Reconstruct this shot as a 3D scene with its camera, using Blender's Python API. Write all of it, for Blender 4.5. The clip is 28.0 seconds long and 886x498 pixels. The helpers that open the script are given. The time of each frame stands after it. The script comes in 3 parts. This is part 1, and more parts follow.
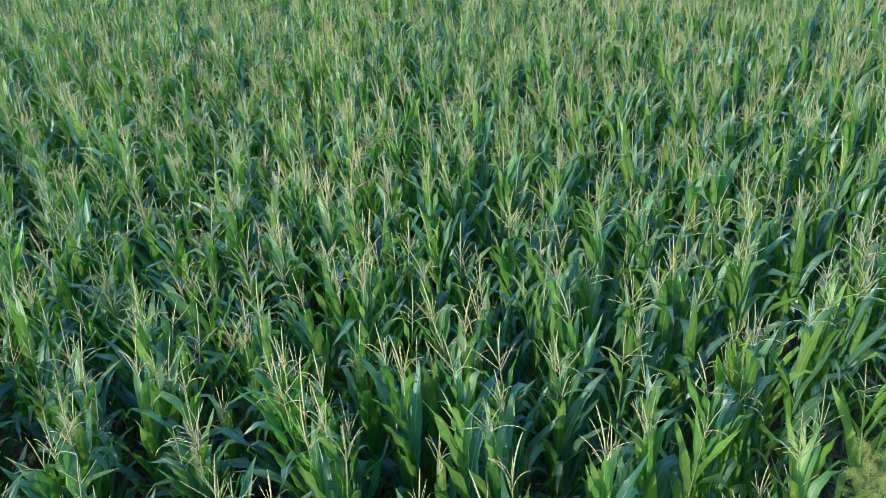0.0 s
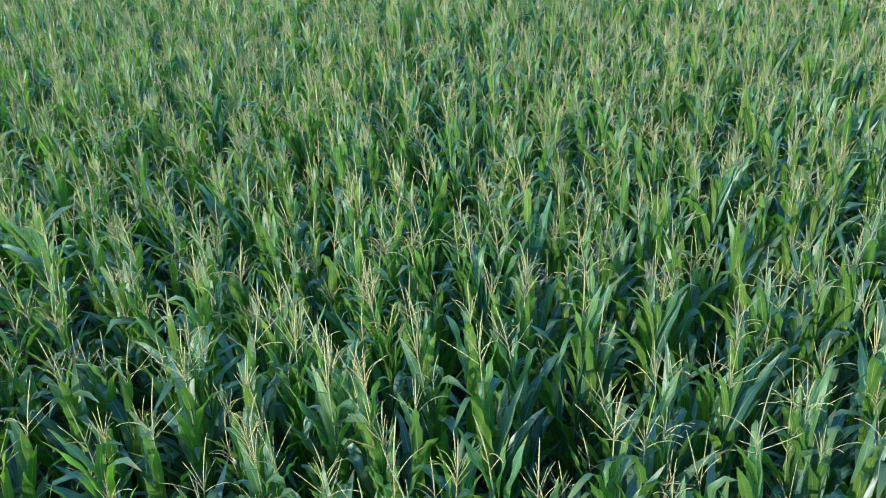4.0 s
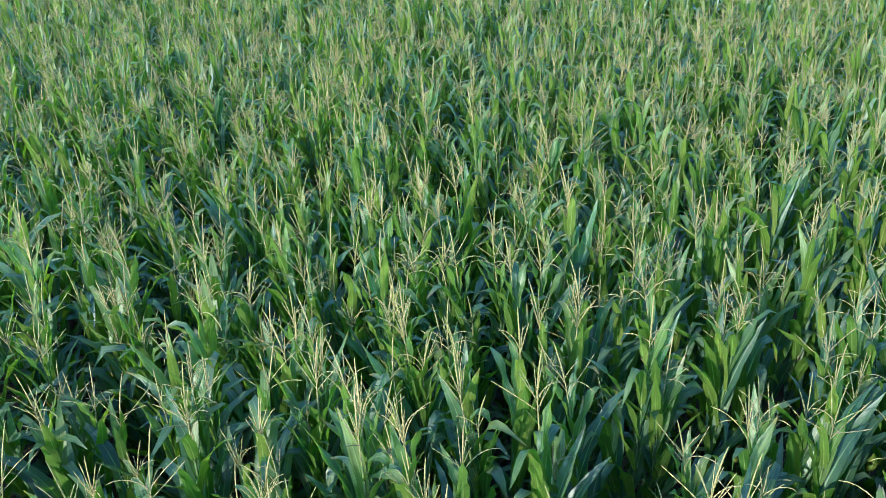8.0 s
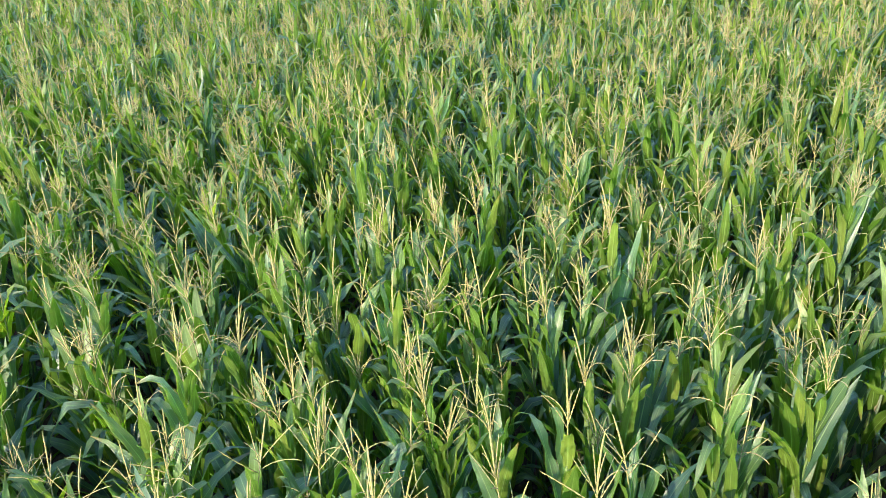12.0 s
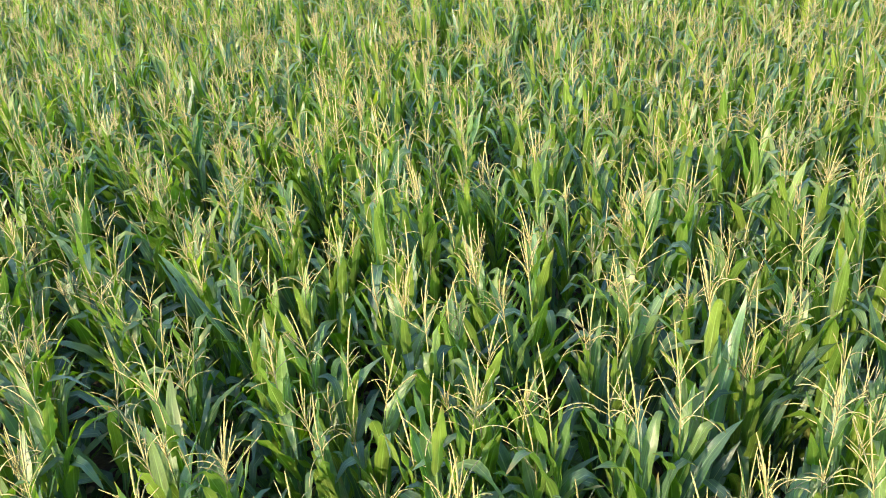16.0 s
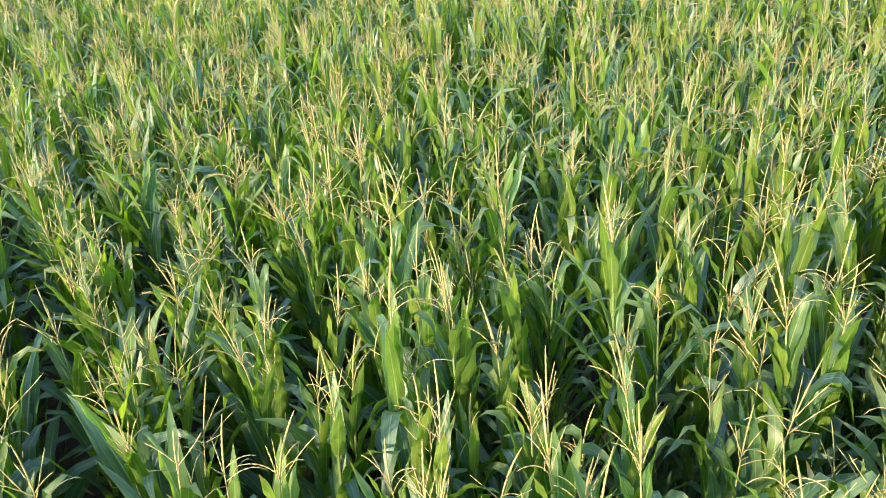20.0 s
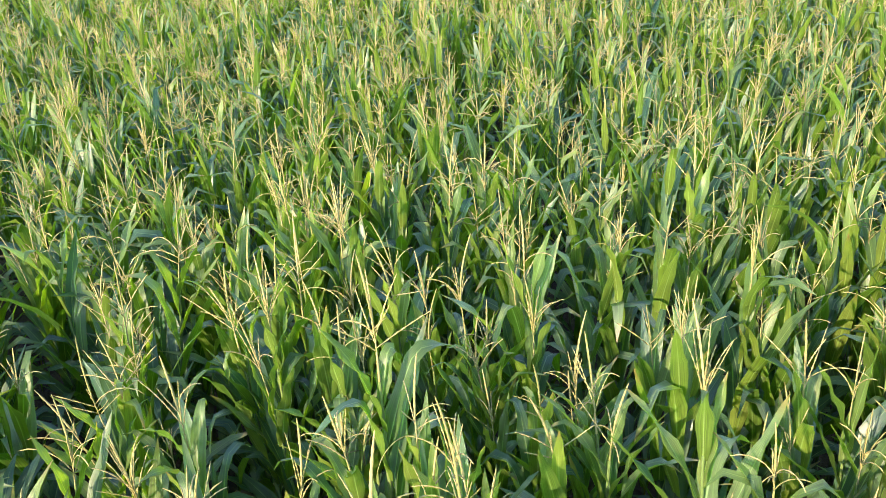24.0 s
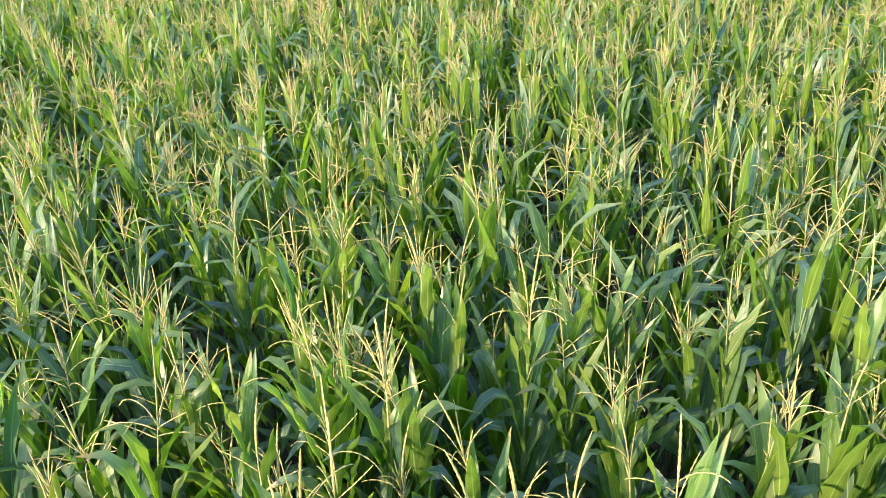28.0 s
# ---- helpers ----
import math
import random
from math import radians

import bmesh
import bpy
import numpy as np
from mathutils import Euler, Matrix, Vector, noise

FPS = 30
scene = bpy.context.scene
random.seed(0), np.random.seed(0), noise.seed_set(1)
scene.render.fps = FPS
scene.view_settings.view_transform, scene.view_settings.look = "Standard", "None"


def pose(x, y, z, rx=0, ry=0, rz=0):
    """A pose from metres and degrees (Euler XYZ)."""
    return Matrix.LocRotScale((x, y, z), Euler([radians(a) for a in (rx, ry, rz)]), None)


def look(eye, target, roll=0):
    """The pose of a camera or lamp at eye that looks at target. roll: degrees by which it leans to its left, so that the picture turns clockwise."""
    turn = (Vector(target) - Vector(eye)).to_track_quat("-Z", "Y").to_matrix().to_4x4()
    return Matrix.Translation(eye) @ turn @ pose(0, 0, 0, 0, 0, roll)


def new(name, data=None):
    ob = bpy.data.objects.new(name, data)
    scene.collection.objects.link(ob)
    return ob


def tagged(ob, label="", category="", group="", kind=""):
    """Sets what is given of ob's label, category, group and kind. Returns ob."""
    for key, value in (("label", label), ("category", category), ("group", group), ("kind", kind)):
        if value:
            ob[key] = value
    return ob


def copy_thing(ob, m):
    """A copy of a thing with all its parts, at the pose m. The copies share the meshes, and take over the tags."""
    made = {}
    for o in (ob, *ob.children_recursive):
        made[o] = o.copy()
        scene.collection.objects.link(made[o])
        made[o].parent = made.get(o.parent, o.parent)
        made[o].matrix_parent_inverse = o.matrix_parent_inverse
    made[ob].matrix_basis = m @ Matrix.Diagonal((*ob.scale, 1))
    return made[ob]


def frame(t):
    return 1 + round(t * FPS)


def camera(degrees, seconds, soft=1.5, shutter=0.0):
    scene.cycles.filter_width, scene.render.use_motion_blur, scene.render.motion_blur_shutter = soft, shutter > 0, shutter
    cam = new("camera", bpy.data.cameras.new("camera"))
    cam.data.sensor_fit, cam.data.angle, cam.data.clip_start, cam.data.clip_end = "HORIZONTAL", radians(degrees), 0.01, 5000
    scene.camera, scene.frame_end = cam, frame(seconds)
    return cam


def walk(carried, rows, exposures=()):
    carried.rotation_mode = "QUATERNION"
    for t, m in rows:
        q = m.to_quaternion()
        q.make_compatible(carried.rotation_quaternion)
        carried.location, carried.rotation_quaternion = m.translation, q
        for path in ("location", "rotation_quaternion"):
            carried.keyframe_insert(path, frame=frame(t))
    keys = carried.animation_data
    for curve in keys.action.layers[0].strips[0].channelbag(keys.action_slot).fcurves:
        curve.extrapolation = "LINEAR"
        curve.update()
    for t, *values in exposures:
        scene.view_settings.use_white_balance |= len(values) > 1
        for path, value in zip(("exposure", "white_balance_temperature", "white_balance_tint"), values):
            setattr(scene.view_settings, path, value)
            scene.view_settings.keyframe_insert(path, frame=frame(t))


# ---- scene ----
# ---- camera and walk ----
LENS = 52.0
PATH = [
    (0.0, (-0.097, 0.368, 5.430), (-0.565, 4.880, 3.327), -3.84),
    (0.5, (-0.152, 0.751, 5.415), (-0.618, 5.263, 3.312), -3.88),
    (1.0, (-0.227, 1.179, 5.408), (-0.692, 5.690, 3.302), -3.87),
    (1.5, (-0.307, 1.625, 5.398), (-0.774, 6.134, 3.289), -3.88),
    (2.0, (-0.395, 2.098, 5.397), (-0.862, 6.605, 3.283), -3.87),
    (2.5, (-0.491, 2.588, 5.399), (-0.956, 7.093, 3.279), -3.85),
    (3.0, (-0.572, 3.035, 5.416), (-1.036, 7.539, 3.296), -3.82),
    (3.5, (-0.633, 3.224, 5.407), (-1.090, 7.729, 3.287), -3.77),
    (5.5, (-0.869, 3.614, 5.339), (-1.311, 8.121, 3.219), -3.66),
    (6.0, (-0.911, 3.714, 5.334), (-1.351, 8.219, 3.211), -3.61),
    (6.5, (-0.962, 3.806, 5.326), (-1.397, 8.311, 3.200), -3.55),
    (7.0, (-0.997, 3.913, 5.276), (-1.427, 8.420, 3.154), -3.49),
    (7.5, (-1.030, 4.017, 5.227), (-1.456, 8.523, 3.104), -3.45),
    (8.0, (-1.044, 4.127, 5.170), (-1.474, 8.631, 3.041), -3.50),
    (8.5, (-1.057, 4.229, 5.122), (-1.489, 8.733, 2.994), -3.50),
    (9.0, (-1.081, 4.331, 5.078), (-1.509, 8.837, 2.953), -3.47),
    (9.5, (-1.103, 4.449, 5.036), (-1.531, 8.956, 2.913), -3.53),
    (10.0, (-1.121, 4.560, 4.993), (-1.551, 9.067, 2.871), -3.52),
    (10.5, (-1.157, 4.684, 4.992), (-1.581, 9.189, 2.866), -3.50),
    (11.0, (-1.192, 4.803, 4.994), (-1.614, 9.308, 2.864), -3.52),
    (11.5, (-1.225, 4.934, 4.987), (-1.645, 9.438, 2.857), -3.54),
    (12.0, (-1.271, 5.063, 4.978), (-1.687, 9.566, 2.845), -3.53),
    (12.5, (-1.324, 5.199, 4.958), (-1.736, 9.701, 2.822), -3.47),
    (14.5, (-1.523, 5.863, 4.810), (-1.932, 10.361, 2.666), -3.55),
    (15.0, (-1.553, 6.061, 4.822), (-1.970, 10.554, 2.670), -3.58),
    (15.5, (-1.587, 6.265, 4.810), (-2.007, 10.758, 2.657), -3.62),
    (16.0, (-1.606, 6.460, 4.792), (-2.033, 10.953, 2.641), -3.65),
    (16.5, (-1.629, 6.673, 4.792), (-2.058, 11.166, 2.640), -3.67),
    (17.0, (-1.703, 6.902, 4.786), (-2.121, 11.396, 2.634), -3.66),
    (17.5, (-1.760, 7.156, 4.786), (-2.175, 11.650, 2.633), -3.65),
    (18.0, (-1.804, 7.407, 4.765), (-2.219, 11.902, 2.614), -3.66),
    (18.5, (-1.847, 7.661, 4.667), (-2.258, 12.155, 2.514), -3.63),
    (19.0, (-1.896, 7.932, 4.589), (-2.302, 12.426, 2.437), -3.64),
    (19.5, (-1.940, 8.225, 4.548), (-2.345, 12.719, 2.394), -3.66),
    (20.0, (-1.978, 8.480, 4.513), (-2.377, 12.977, 2.363), -3.68),
    (20.5, (-1.996, 8.716, 4.453), (-2.389, 13.219, 2.315), -3.68),
    (21.0, (-2.001, 8.896, 4.415), (-2.387, 13.401, 2.282), -3.70),
    (21.5, (-2.006, 9.085, 4.373), (-2.390, 13.592, 2.242), -3.79),
    (23.5, (-2.088, 9.824, 4.326), (-2.492, 14.333, 2.203), -3.93),
    (24.0, (-2.124, 10.034, 4.318), (-2.513, 14.542, 2.191), -3.95),
    (24.5, (-2.176, 10.225, 4.313), (-2.547, 14.734, 2.185), -3.86),
    (25.0, (-2.220, 10.434, 4.312), (-2.590, 14.939, 2.177), -3.76),
    (25.5, (-2.252, 10.613, 4.298), (-2.627, 15.118, 2.161), -3.67),
    (26.0, (-2.271, 10.819, 4.284), (-2.652, 15.325, 2.151), -3.58),
    (26.5, (-2.314, 11.000, 4.299), (-2.711, 15.504, 2.165), -3.49),
    (27.0, (-2.400, 11.223, 4.285), (-2.789, 15.727, 2.150), -3.48),
    (27.5, (-2.482, 11.403, 4.298), (-2.873, 15.907, 2.163), -3.48),
    (28.0, (-2.569, 11.578, 4.321), (-2.935, 16.083, 2.183), -3.61),
]
EXPOSURES = [(0.0, 1.36, 4750, 7), (8.0, 1.48, 4950, 8), (10.0, 1.70, 5500, 10), (12.5, 1.96, 6200, 14), (16.0, 2.03, 6550, 16), (28.0, 2.06, 6650, 16)]
cam = camera(LENS, 28.0, soft=0.35)
walk(cam, [(t, look(eye, aim, roll)) for t, eye, aim, roll in PATH], EXPOSURES)

# ---- sky and sun ----
SUN_RISE, SUN_TURN = radians(20), radians(210)
world = bpy.data.worlds.new("sky")
scene.world = world
world.use_nodes = True
wn = world.node_tree.nodes
sky = wn.new("ShaderNodeTexSky")
sky.sky_type = "NISHITA"
sky.sun_disc = False
sky.sun_elevation, sky.sun_rotation = SUN_RISE, SUN_TURN
sky.air_density, sky.dust_density, sky.ozone_density = 1.0, 0.6, 2.0
wn["Background"].inputs["Strength"].default_value = 0.15
world.node_tree.links.new(sky.outputs[0], wn["Background"].inputs["Color"])
sun = new("sun", bpy.data.lights.new("sun", "SUN"))
sun.data.energy, sun.data.angle, sun.data.color = 2.35, radians(0.6), (1.0, 0.82, 0.54)
sun.matrix_world = look((math.sin(SUN_TURN) * 40, math.cos(SUN_TURN) * 40, math.tan(SUN_RISE) * 40), (0, 0, 0))


# ---- materials ----
def shader(name):
    m = bpy.data.materials.new(name)
    m.use_nodes = True
    t = m.node_tree
    return m, t, t.nodes, t.links, t.nodes["Principled BSDF"]


def ramp(nodes, stops):
    r = nodes.new("ShaderNodeValToRGB")
    e = r.color_ramp.elements
    for n, (at, col) in enumerate(stops):
        if n > 1:
            e.new(at)
        e[n].position, e[n].color = at, (*col, 1)
    return r


def calc(nodes, links, op, a, b, clamp=False):
    n = nodes.new("ShaderNodeMath")
    n.operation, n.use_clamp = op, clamp
    for k, v in enumerate((a, b)):
        if v is None:
            continue
        if isinstance(v, (int, float)):
            n.inputs[k].default_value = v
        else:
            links.new(v, n.inputs[k])
    return n.outputs[0]


def blend(nodes, links, fac, a, b, mode="MIX"):
    n = nodes.new("ShaderNodeMix")
    n.data_type, n.blend_type = "RGBA", mode
    for k, v in ((0, fac), (6, a), (7, b)):
        if isinstance(v, (int, float)):
            n.inputs[k].default_value = v
        elif isinstance(v, tuple):
            n.inputs[k].default_value = (*v, 1)
        else:
            links.new(v, n.inputs[k])
    return n.outputs[2]


def piece_random(nodes, links):
    """A value of its own for each leaf, be it an object or a loose piece of a mesh."""
    a, b = nodes.new("ShaderNodeObjectInfo").outputs["Random"], nodes.new("ShaderNodeNewGeometry").outputs["Random Per Island"]
    return calc(nodes, links, "FRACT", calc(nodes, links, "ADD", a, b), None)


def blade_material(name, tones, rib, glow, through_light, rough, sheen=0.55):
    """A grass-like blade: tones along a random ramp, pale midrib, fine lengthwise veins, browned tips on some, light passing through."""
    m, tree, nodes, links, bsdf = shader(name)
    uv = nodes.new("ShaderNodeUVMap")
    sep = nodes.new("ShaderNodeSeparateXYZ")
    links.new(uv.outputs[0], sep.inputs[0])
    across, along = sep.outputs[0], sep.outputs[1]
    rnd = piece_random(nodes, links)
    base = ramp(nodes, tones)
    links.new(rnd, base.inputs[0])
    # patches of lighter and duller green
    spot = nodes.new("ShaderNodeTexNoise")
    spot.inputs["Scale"].default_value, spot.inputs["Detail"].default_value = 9.0, 3.0
    geo = nodes.new("ShaderNodeNewGeometry")
    links.new(geo.outputs["Position"], spot.inputs["Vector"])
    col = blend(nodes, links, calc(nodes, links, "MULTIPLY", spot.outputs[0], 0.55), base.outputs[0], tuple(c * 0.62 for c in tones[0][1]))
    # veins
    comb = nodes.new("ShaderNodeCombineXYZ")
    links.new(calc(nodes, links, "MULTIPLY", across, 26.0), comb.inputs[0])
    links.new(calc(nodes, links, "MULTIPLY", along, 1.5), comb.inputs[1])
    links.new(calc(nodes, links, "MULTIPLY", rnd, 50.0), comb.inputs[2])
    vein = nodes.new("ShaderNodeTexNoise")
    vein.inputs["Scale"].default_value, vein.inputs["Detail"].default_value = 1.0, 2.0
    links.new(comb.outputs[0], vein.inputs["Vector"])
    vr = ramp(nodes, [(0.35, (0.66, 0.68, 0.7)), (0.68, (1.3, 1.3, 1.22))])
    links.new(vein.outputs[0], vr.inputs[0])
    col = blend(nodes, links, 0.6, col, vr.outputs[0], "MULTIPLY")
    # midrib
    off = calc(nodes, links, "ABSOLUTE", calc(nodes, links, "SUBTRACT", across, 0.5), None)
    ribbed = calc(nodes, links, "SUBTRACT", 1.0, calc(nodes, links, "MULTIPLY", off, 18.0), True)
    ribbed = calc(nodes, links, "MULTIPLY", ribbed, calc(nodes, links, "SUBTRACT", 1.05, along, True), True)
    col = blend(nodes, links, calc(nodes, links, "MULTIPLY", ribbed, 0.9), col, rib)
    # dry tips on some leaves
    dry = calc(nodes, links, "MULTIPLY", calc(nodes, links, "SUBTRACT", along, 0.86, True), 9.0, True)
    dry = calc(nodes, links, "MULTIPLY", dry, calc(nodes, links, "GREATER_THAN", rnd, 0.72), True)
    col = blend(nodes, links, dry, col, (0.27, 0.2, 0.09))
    links.new(col, bsdf.inputs["Base Color"])
    bsdf.inputs["Roughness"].default_value = rough
    bsdf.inputs["Specular IOR Level"].default_value = sheen
    bump = nodes.new("ShaderNodeBump")
    bump.inputs["Strength"].default_value, bump.inputs["Distance"].default_value = 0.35, 0.002
    links.new(vein.outputs[0], bump.inputs["Height"])
    links.new(bump.outputs[0], bsdf.inputs["Normal"])
    tl = nodes.new("ShaderNodeBsdfTranslucent")
    links.new(blend(nodes, links, 0.85, col, glow, "MULTIPLY"), tl.inputs[0])
    mix = nodes.new("ShaderNodeMixShader")
    mix.inputs[0].default_value = through_light
    links.new(bsdf.outputs[0], mix.inputs[1])
    links.new(tl.outputs[0], mix.inputs[2])
    links.new(mix.outputs[0], nodes["Material Output"].inputs[0])
    return m


LEAF = blade_material("maize_leaf", [(0.0, (0.07, 0.139, 0.102)), (0.35, (0.105, 0.188, 0.126)), (0.7, (0.175, 0.257, 0.16)), (1.0, (0.285, 0.345, 0.215))],
                      (0.44, 0.53, 0.4), (3.5, 4.2, 0.4), 0.46, 0.38, 0.95)
UNDER = blade_material("maize_leaf_underside", [(0.0, (0.14, 0.24, 0.05)), (0.4, (0.205, 0.318, 0.06)), (0.75, (0.285, 0.39, 0.078)), (1.0, (0.37, 0.44, 0.115))],
                       (0.42, 0.52, 0.28), (3.1, 3.1, 0.9), 0.55, 0.5)
YOUNG = blade_material("young_maize_leaf", [(0.0, (0.12, 0.2, 0.09)), (0.5, (0.19, 0.27, 0.1)), (1.0, (0.3, 0.345, 0.14))],
                       (0.42, 0.5, 0.28), (3.0, 3.5, 0.4), 0.5, 0.4, 0.8)
YOUNG_UNDER = blade_material("young_maize_leaf_underside", [(0.0, (0.14, 0.23, 0.05)), (0.5, (0.21, 0.3, 0.06)), (1.0, (0.32, 0.37, 0.09))],
                             (0.42, 0.5, 0.24), (2.9, 3.0, 0.9), 0.52, 0.48)
EDGE = blade_material("edge_maize_leaf", [(0.0, (0.15, 0.26, 0.06)), (0.5, (0.25, 0.36, 0.06)), (1.0, (0.39, 0.46, 0.07))],
                      (0.45, 0.5, 0.2), (2.5, 2.7, 0.5), 0.46, 0.42)
EDGE_UNDER = blade_material("edge_maize_leaf_underside", [(0.0, (0.19, 0.31, 0.05)), (0.5, (0.3, 0.41, 0.05)), (1.0, (0.43, 0.49, 0.06))],
                            (0.45, 0.5, 0.2), (2.4, 2.5, 0.9), 0.5, 0.48)
DRY = blade_material("dry_maize_leaf", [(0.0, (0.2, 0.15, 0.08)), (0.6, (0.33, 0.26, 0.14)), (1.0, (0.24, 0.24, 0.1))], (0.4, 0.34, 0.2), (1.4, 1.2, 0.6), 0.2, 0.7)
GRASS = blade_material("grass_blade", [(0.0, (0.08, 0.14, 0.035)), (0.5, (0.13, 0.2, 0.05)), (1.0, (0.22, 0.26, 0.08))], (0.25, 0.32, 0.12), (1.7, 1.9, 0.8), 0.35, 0.5)


def mottled(name, tones, scale, rough, bump_by=0.002, detail=5.0):
    m, tree, nodes, links, bsdf = shader(name)
    geo = nodes.new("ShaderNodeNewGeometry")
    tex = nodes.new("ShaderNodeTexNoise")
    tex.inputs["Scale"].default_value, tex.inputs["Detail"].default_value = scale, detail
    links.new(geo.outputs["Position"], tex.inputs["Vector"])
    rnd = piece_random(nodes, links)
    v = calc(nodes, links, "ADD", tex.outputs[0], calc(nodes, links, "MULTIPLY", calc(nodes, links, "SUBTRACT", rnd, 0.5), 0.5), True)
    r = ramp(nodes, tones)
    links.new(v, r.inputs[0])
    links.new(r.outputs[0], bsdf.inputs["Base Color"])
    bsdf.inputs["Roughness"].default_value = rough
    bump = nodes.new("ShaderNodeBump")
    bump.inputs["Strength"].default_value, bump.inputs["Distance"].default_value = 0.6, bump_by
    links.new(tex.outputs[0], bump.inputs["Height"])
    links.new(bump.outputs[0], bsdf.inputs["Normal"])
    return m


STALK = mottled("maize_stalk", [(0.3, (0.13, 0.2, 0.06)), (0.7, (0.2, 0.28, 0.09))], 22.0, 0.5)
TASSEL = mottled("maize_tassel", [(0.15, (0.29, 0.295, 0.09)), (0.45, (0.38, 0.335, 0.125)), (0.8, (0.46, 0.37, 0.16)), (0.97, (0.445, 0.29, 0.15))], 60.0, 0.7)
HUSK = mottled("maize_husk", [(0.3, (0.27, 0.34, 0.07)), (0.7, (0.48, 0.48, 0.12))], 30.0, 0.55)
SILK = mottled("maize_silk", [(0.3, (0.28, 0.13, 0.05)), (0.7, (0.45, 0.28, 0.1))], 80.0, 0.7)
WEED_LEAF = blade_material("weed_leaf", [(0.0, (0.07, 0.13, 0.05)), (0.5, (0.105, 0.18, 0.065)), (1.0, (0.17, 0.24, 0.1))], (0.24, 0.31, 0.16), (2.0, 2.6, 0.4), 0.35, 0.5)
FEATHER = mottled("weed_feather", [(0.2, (0.22, 0.26, 0.045)), (0.8, (0.4, 0.39, 0.08))], 40.0, 0.7)


def soil_material():
    m, tree, nodes, links, bsdf = shader("soil")
    geo = nodes.new("ShaderNodeNewGeometry")
    a, b = nodes.new("ShaderNodeTexNoise"), nodes.new("ShaderNodeTexNoise")
    a.inputs["Scale"].default_value, a.inputs["Detail"].default_value = 1.2, 4.0
    b.inputs["Scale"].default_value, b.inputs["Detail"].default_value = 28.0, 6.0
    for n in (a, b):
        links.new(geo.outputs["Position"], n.inputs["Vector"])
    r = ramp(nodes, [(0.25, (0.05, 0.036, 0.024)), (0.55, (0.105, 0.078, 0.05)), (0.8, (0.17, 0.13, 0.085))])
    links.new(calc(nodes, links, "ADD", calc(nodes, links, "MULTIPLY", a.outputs[0], 0.4), calc(nodes, links, "MULTIPLY", b.outputs[0], 0.6)), r.inputs[0])
    links.new(r.outputs[0], bsdf.inputs["Base Color"])
    bsdf.inputs["Roughness"].default_value = 0.95
    bump = nodes.new("ShaderNodeBump")
    bump.inputs["Strength"].default_value, bump.inputs["Distance"].default_value = 0.8, 0.03
    links.new(b.outputs[0], bump.inputs["Height"])
    links.new(bump.outputs[0], bsdf.inputs["Normal"])
    return m


SOIL = soil_material()


# ---- mesh builders: patches of quads as (verts, quads, uvs per vertex) ----
def strip_grid(points, uvs):
    """points: rows x columns x 3. Quads between neighbours."""
    r, c = points.shape[:2]
    k = np.arange(r * c).reshape(r, c)
    quads = np.stack([k[:-1, :-1], k[:-1, 1:], k[1:, 1:], k[1:, :-1]], -1).reshape(-1, 4)
    return points.reshape(-1, 3), quads, uvs.reshape(-1, 2)


def tube(path, radii, sides):
    path, radii = np.asarray(path, float), np.asarray(radii, float)
    way = np.gradient(path, axis=0)
    way /= np.linalg.norm(way, axis=1)[:, None] + 1e-9
    ref = np.array([0.0, 0.0, 1.0]) if abs(way[:, 2]).mean() < 0.8 else np.array([1.0, 0.0, 0.0])
    a = np.cross(way, ref)
    a /= np.linalg.norm(a, axis=1)[:, None] + 1e-9
    b = np.cross(way, a)
    ang = np.linspace(0, 2 * math.pi, sides + 1)[:sides]
    pts = path[:, None] + radii[:, None, None] * (np.cos(ang)[None, :, None] * a[:, None] + np.sin(ang)[None, :, None] * b[:, None])
    n = len(path)
    k = np.arange(n * sides).reshape(n, sides)
    j = np.roll(k, -1, axis=1)
    quads = np.stack([k[:-1], j[:-1], j[1:], k[1:]], -1).reshape(-1, 4)
    uv = np.stack(np.broadcast_arrays(np.linspace(0, 1, sides)[None], np.linspace(0, 1, n)[:, None]), -1)
    return pts.reshape(-1, 3), quads, uv.reshape(-1, 2)


def joined(patches):
    vs, qs, us, n = [], [], [], 0
    for v, q, u in patches:
        vs.append(v), qs.append(q + n), us.append(u)
        n += len(v)
    return np.concatenate(vs), np.concatenate(qs), np.concatenate(us)


def to_mesh(name, patch, materials, index=None):
    v, q, uv = patch
    me = bpy.data.meshes.new(name)
    me.vertices.add(len(v))
    me.vertices.foreach_set("co", np.ascontiguousarray(v, np.float32).ravel())
    me.loops.add(q.size)
    me.loops.foreach_set("vertex_index", np.ascontiguousarray(q, np.int32).ravel())
    me.polygons.add(len(q))
    me.polygons.foreach_set("loop_start", np.arange(0, q.size, 4, dtype=np.int32))
    me.polygons.foreach_set("use_smooth", np.ones(len(q), bool))
    if index is not None:
        me.polygons.foreach_set("material_index", np.ascontiguousarray(index, np.int32))
    layer = me.uv_layers.new(name="blade")
    layer.data.foreach_set("uv", np.ascontiguousarray(uv[q.ravel()], np.float32).ravel())
    for m in materials:
        me.materials.append(m)
    me.update(calc_edges=True)
    return me


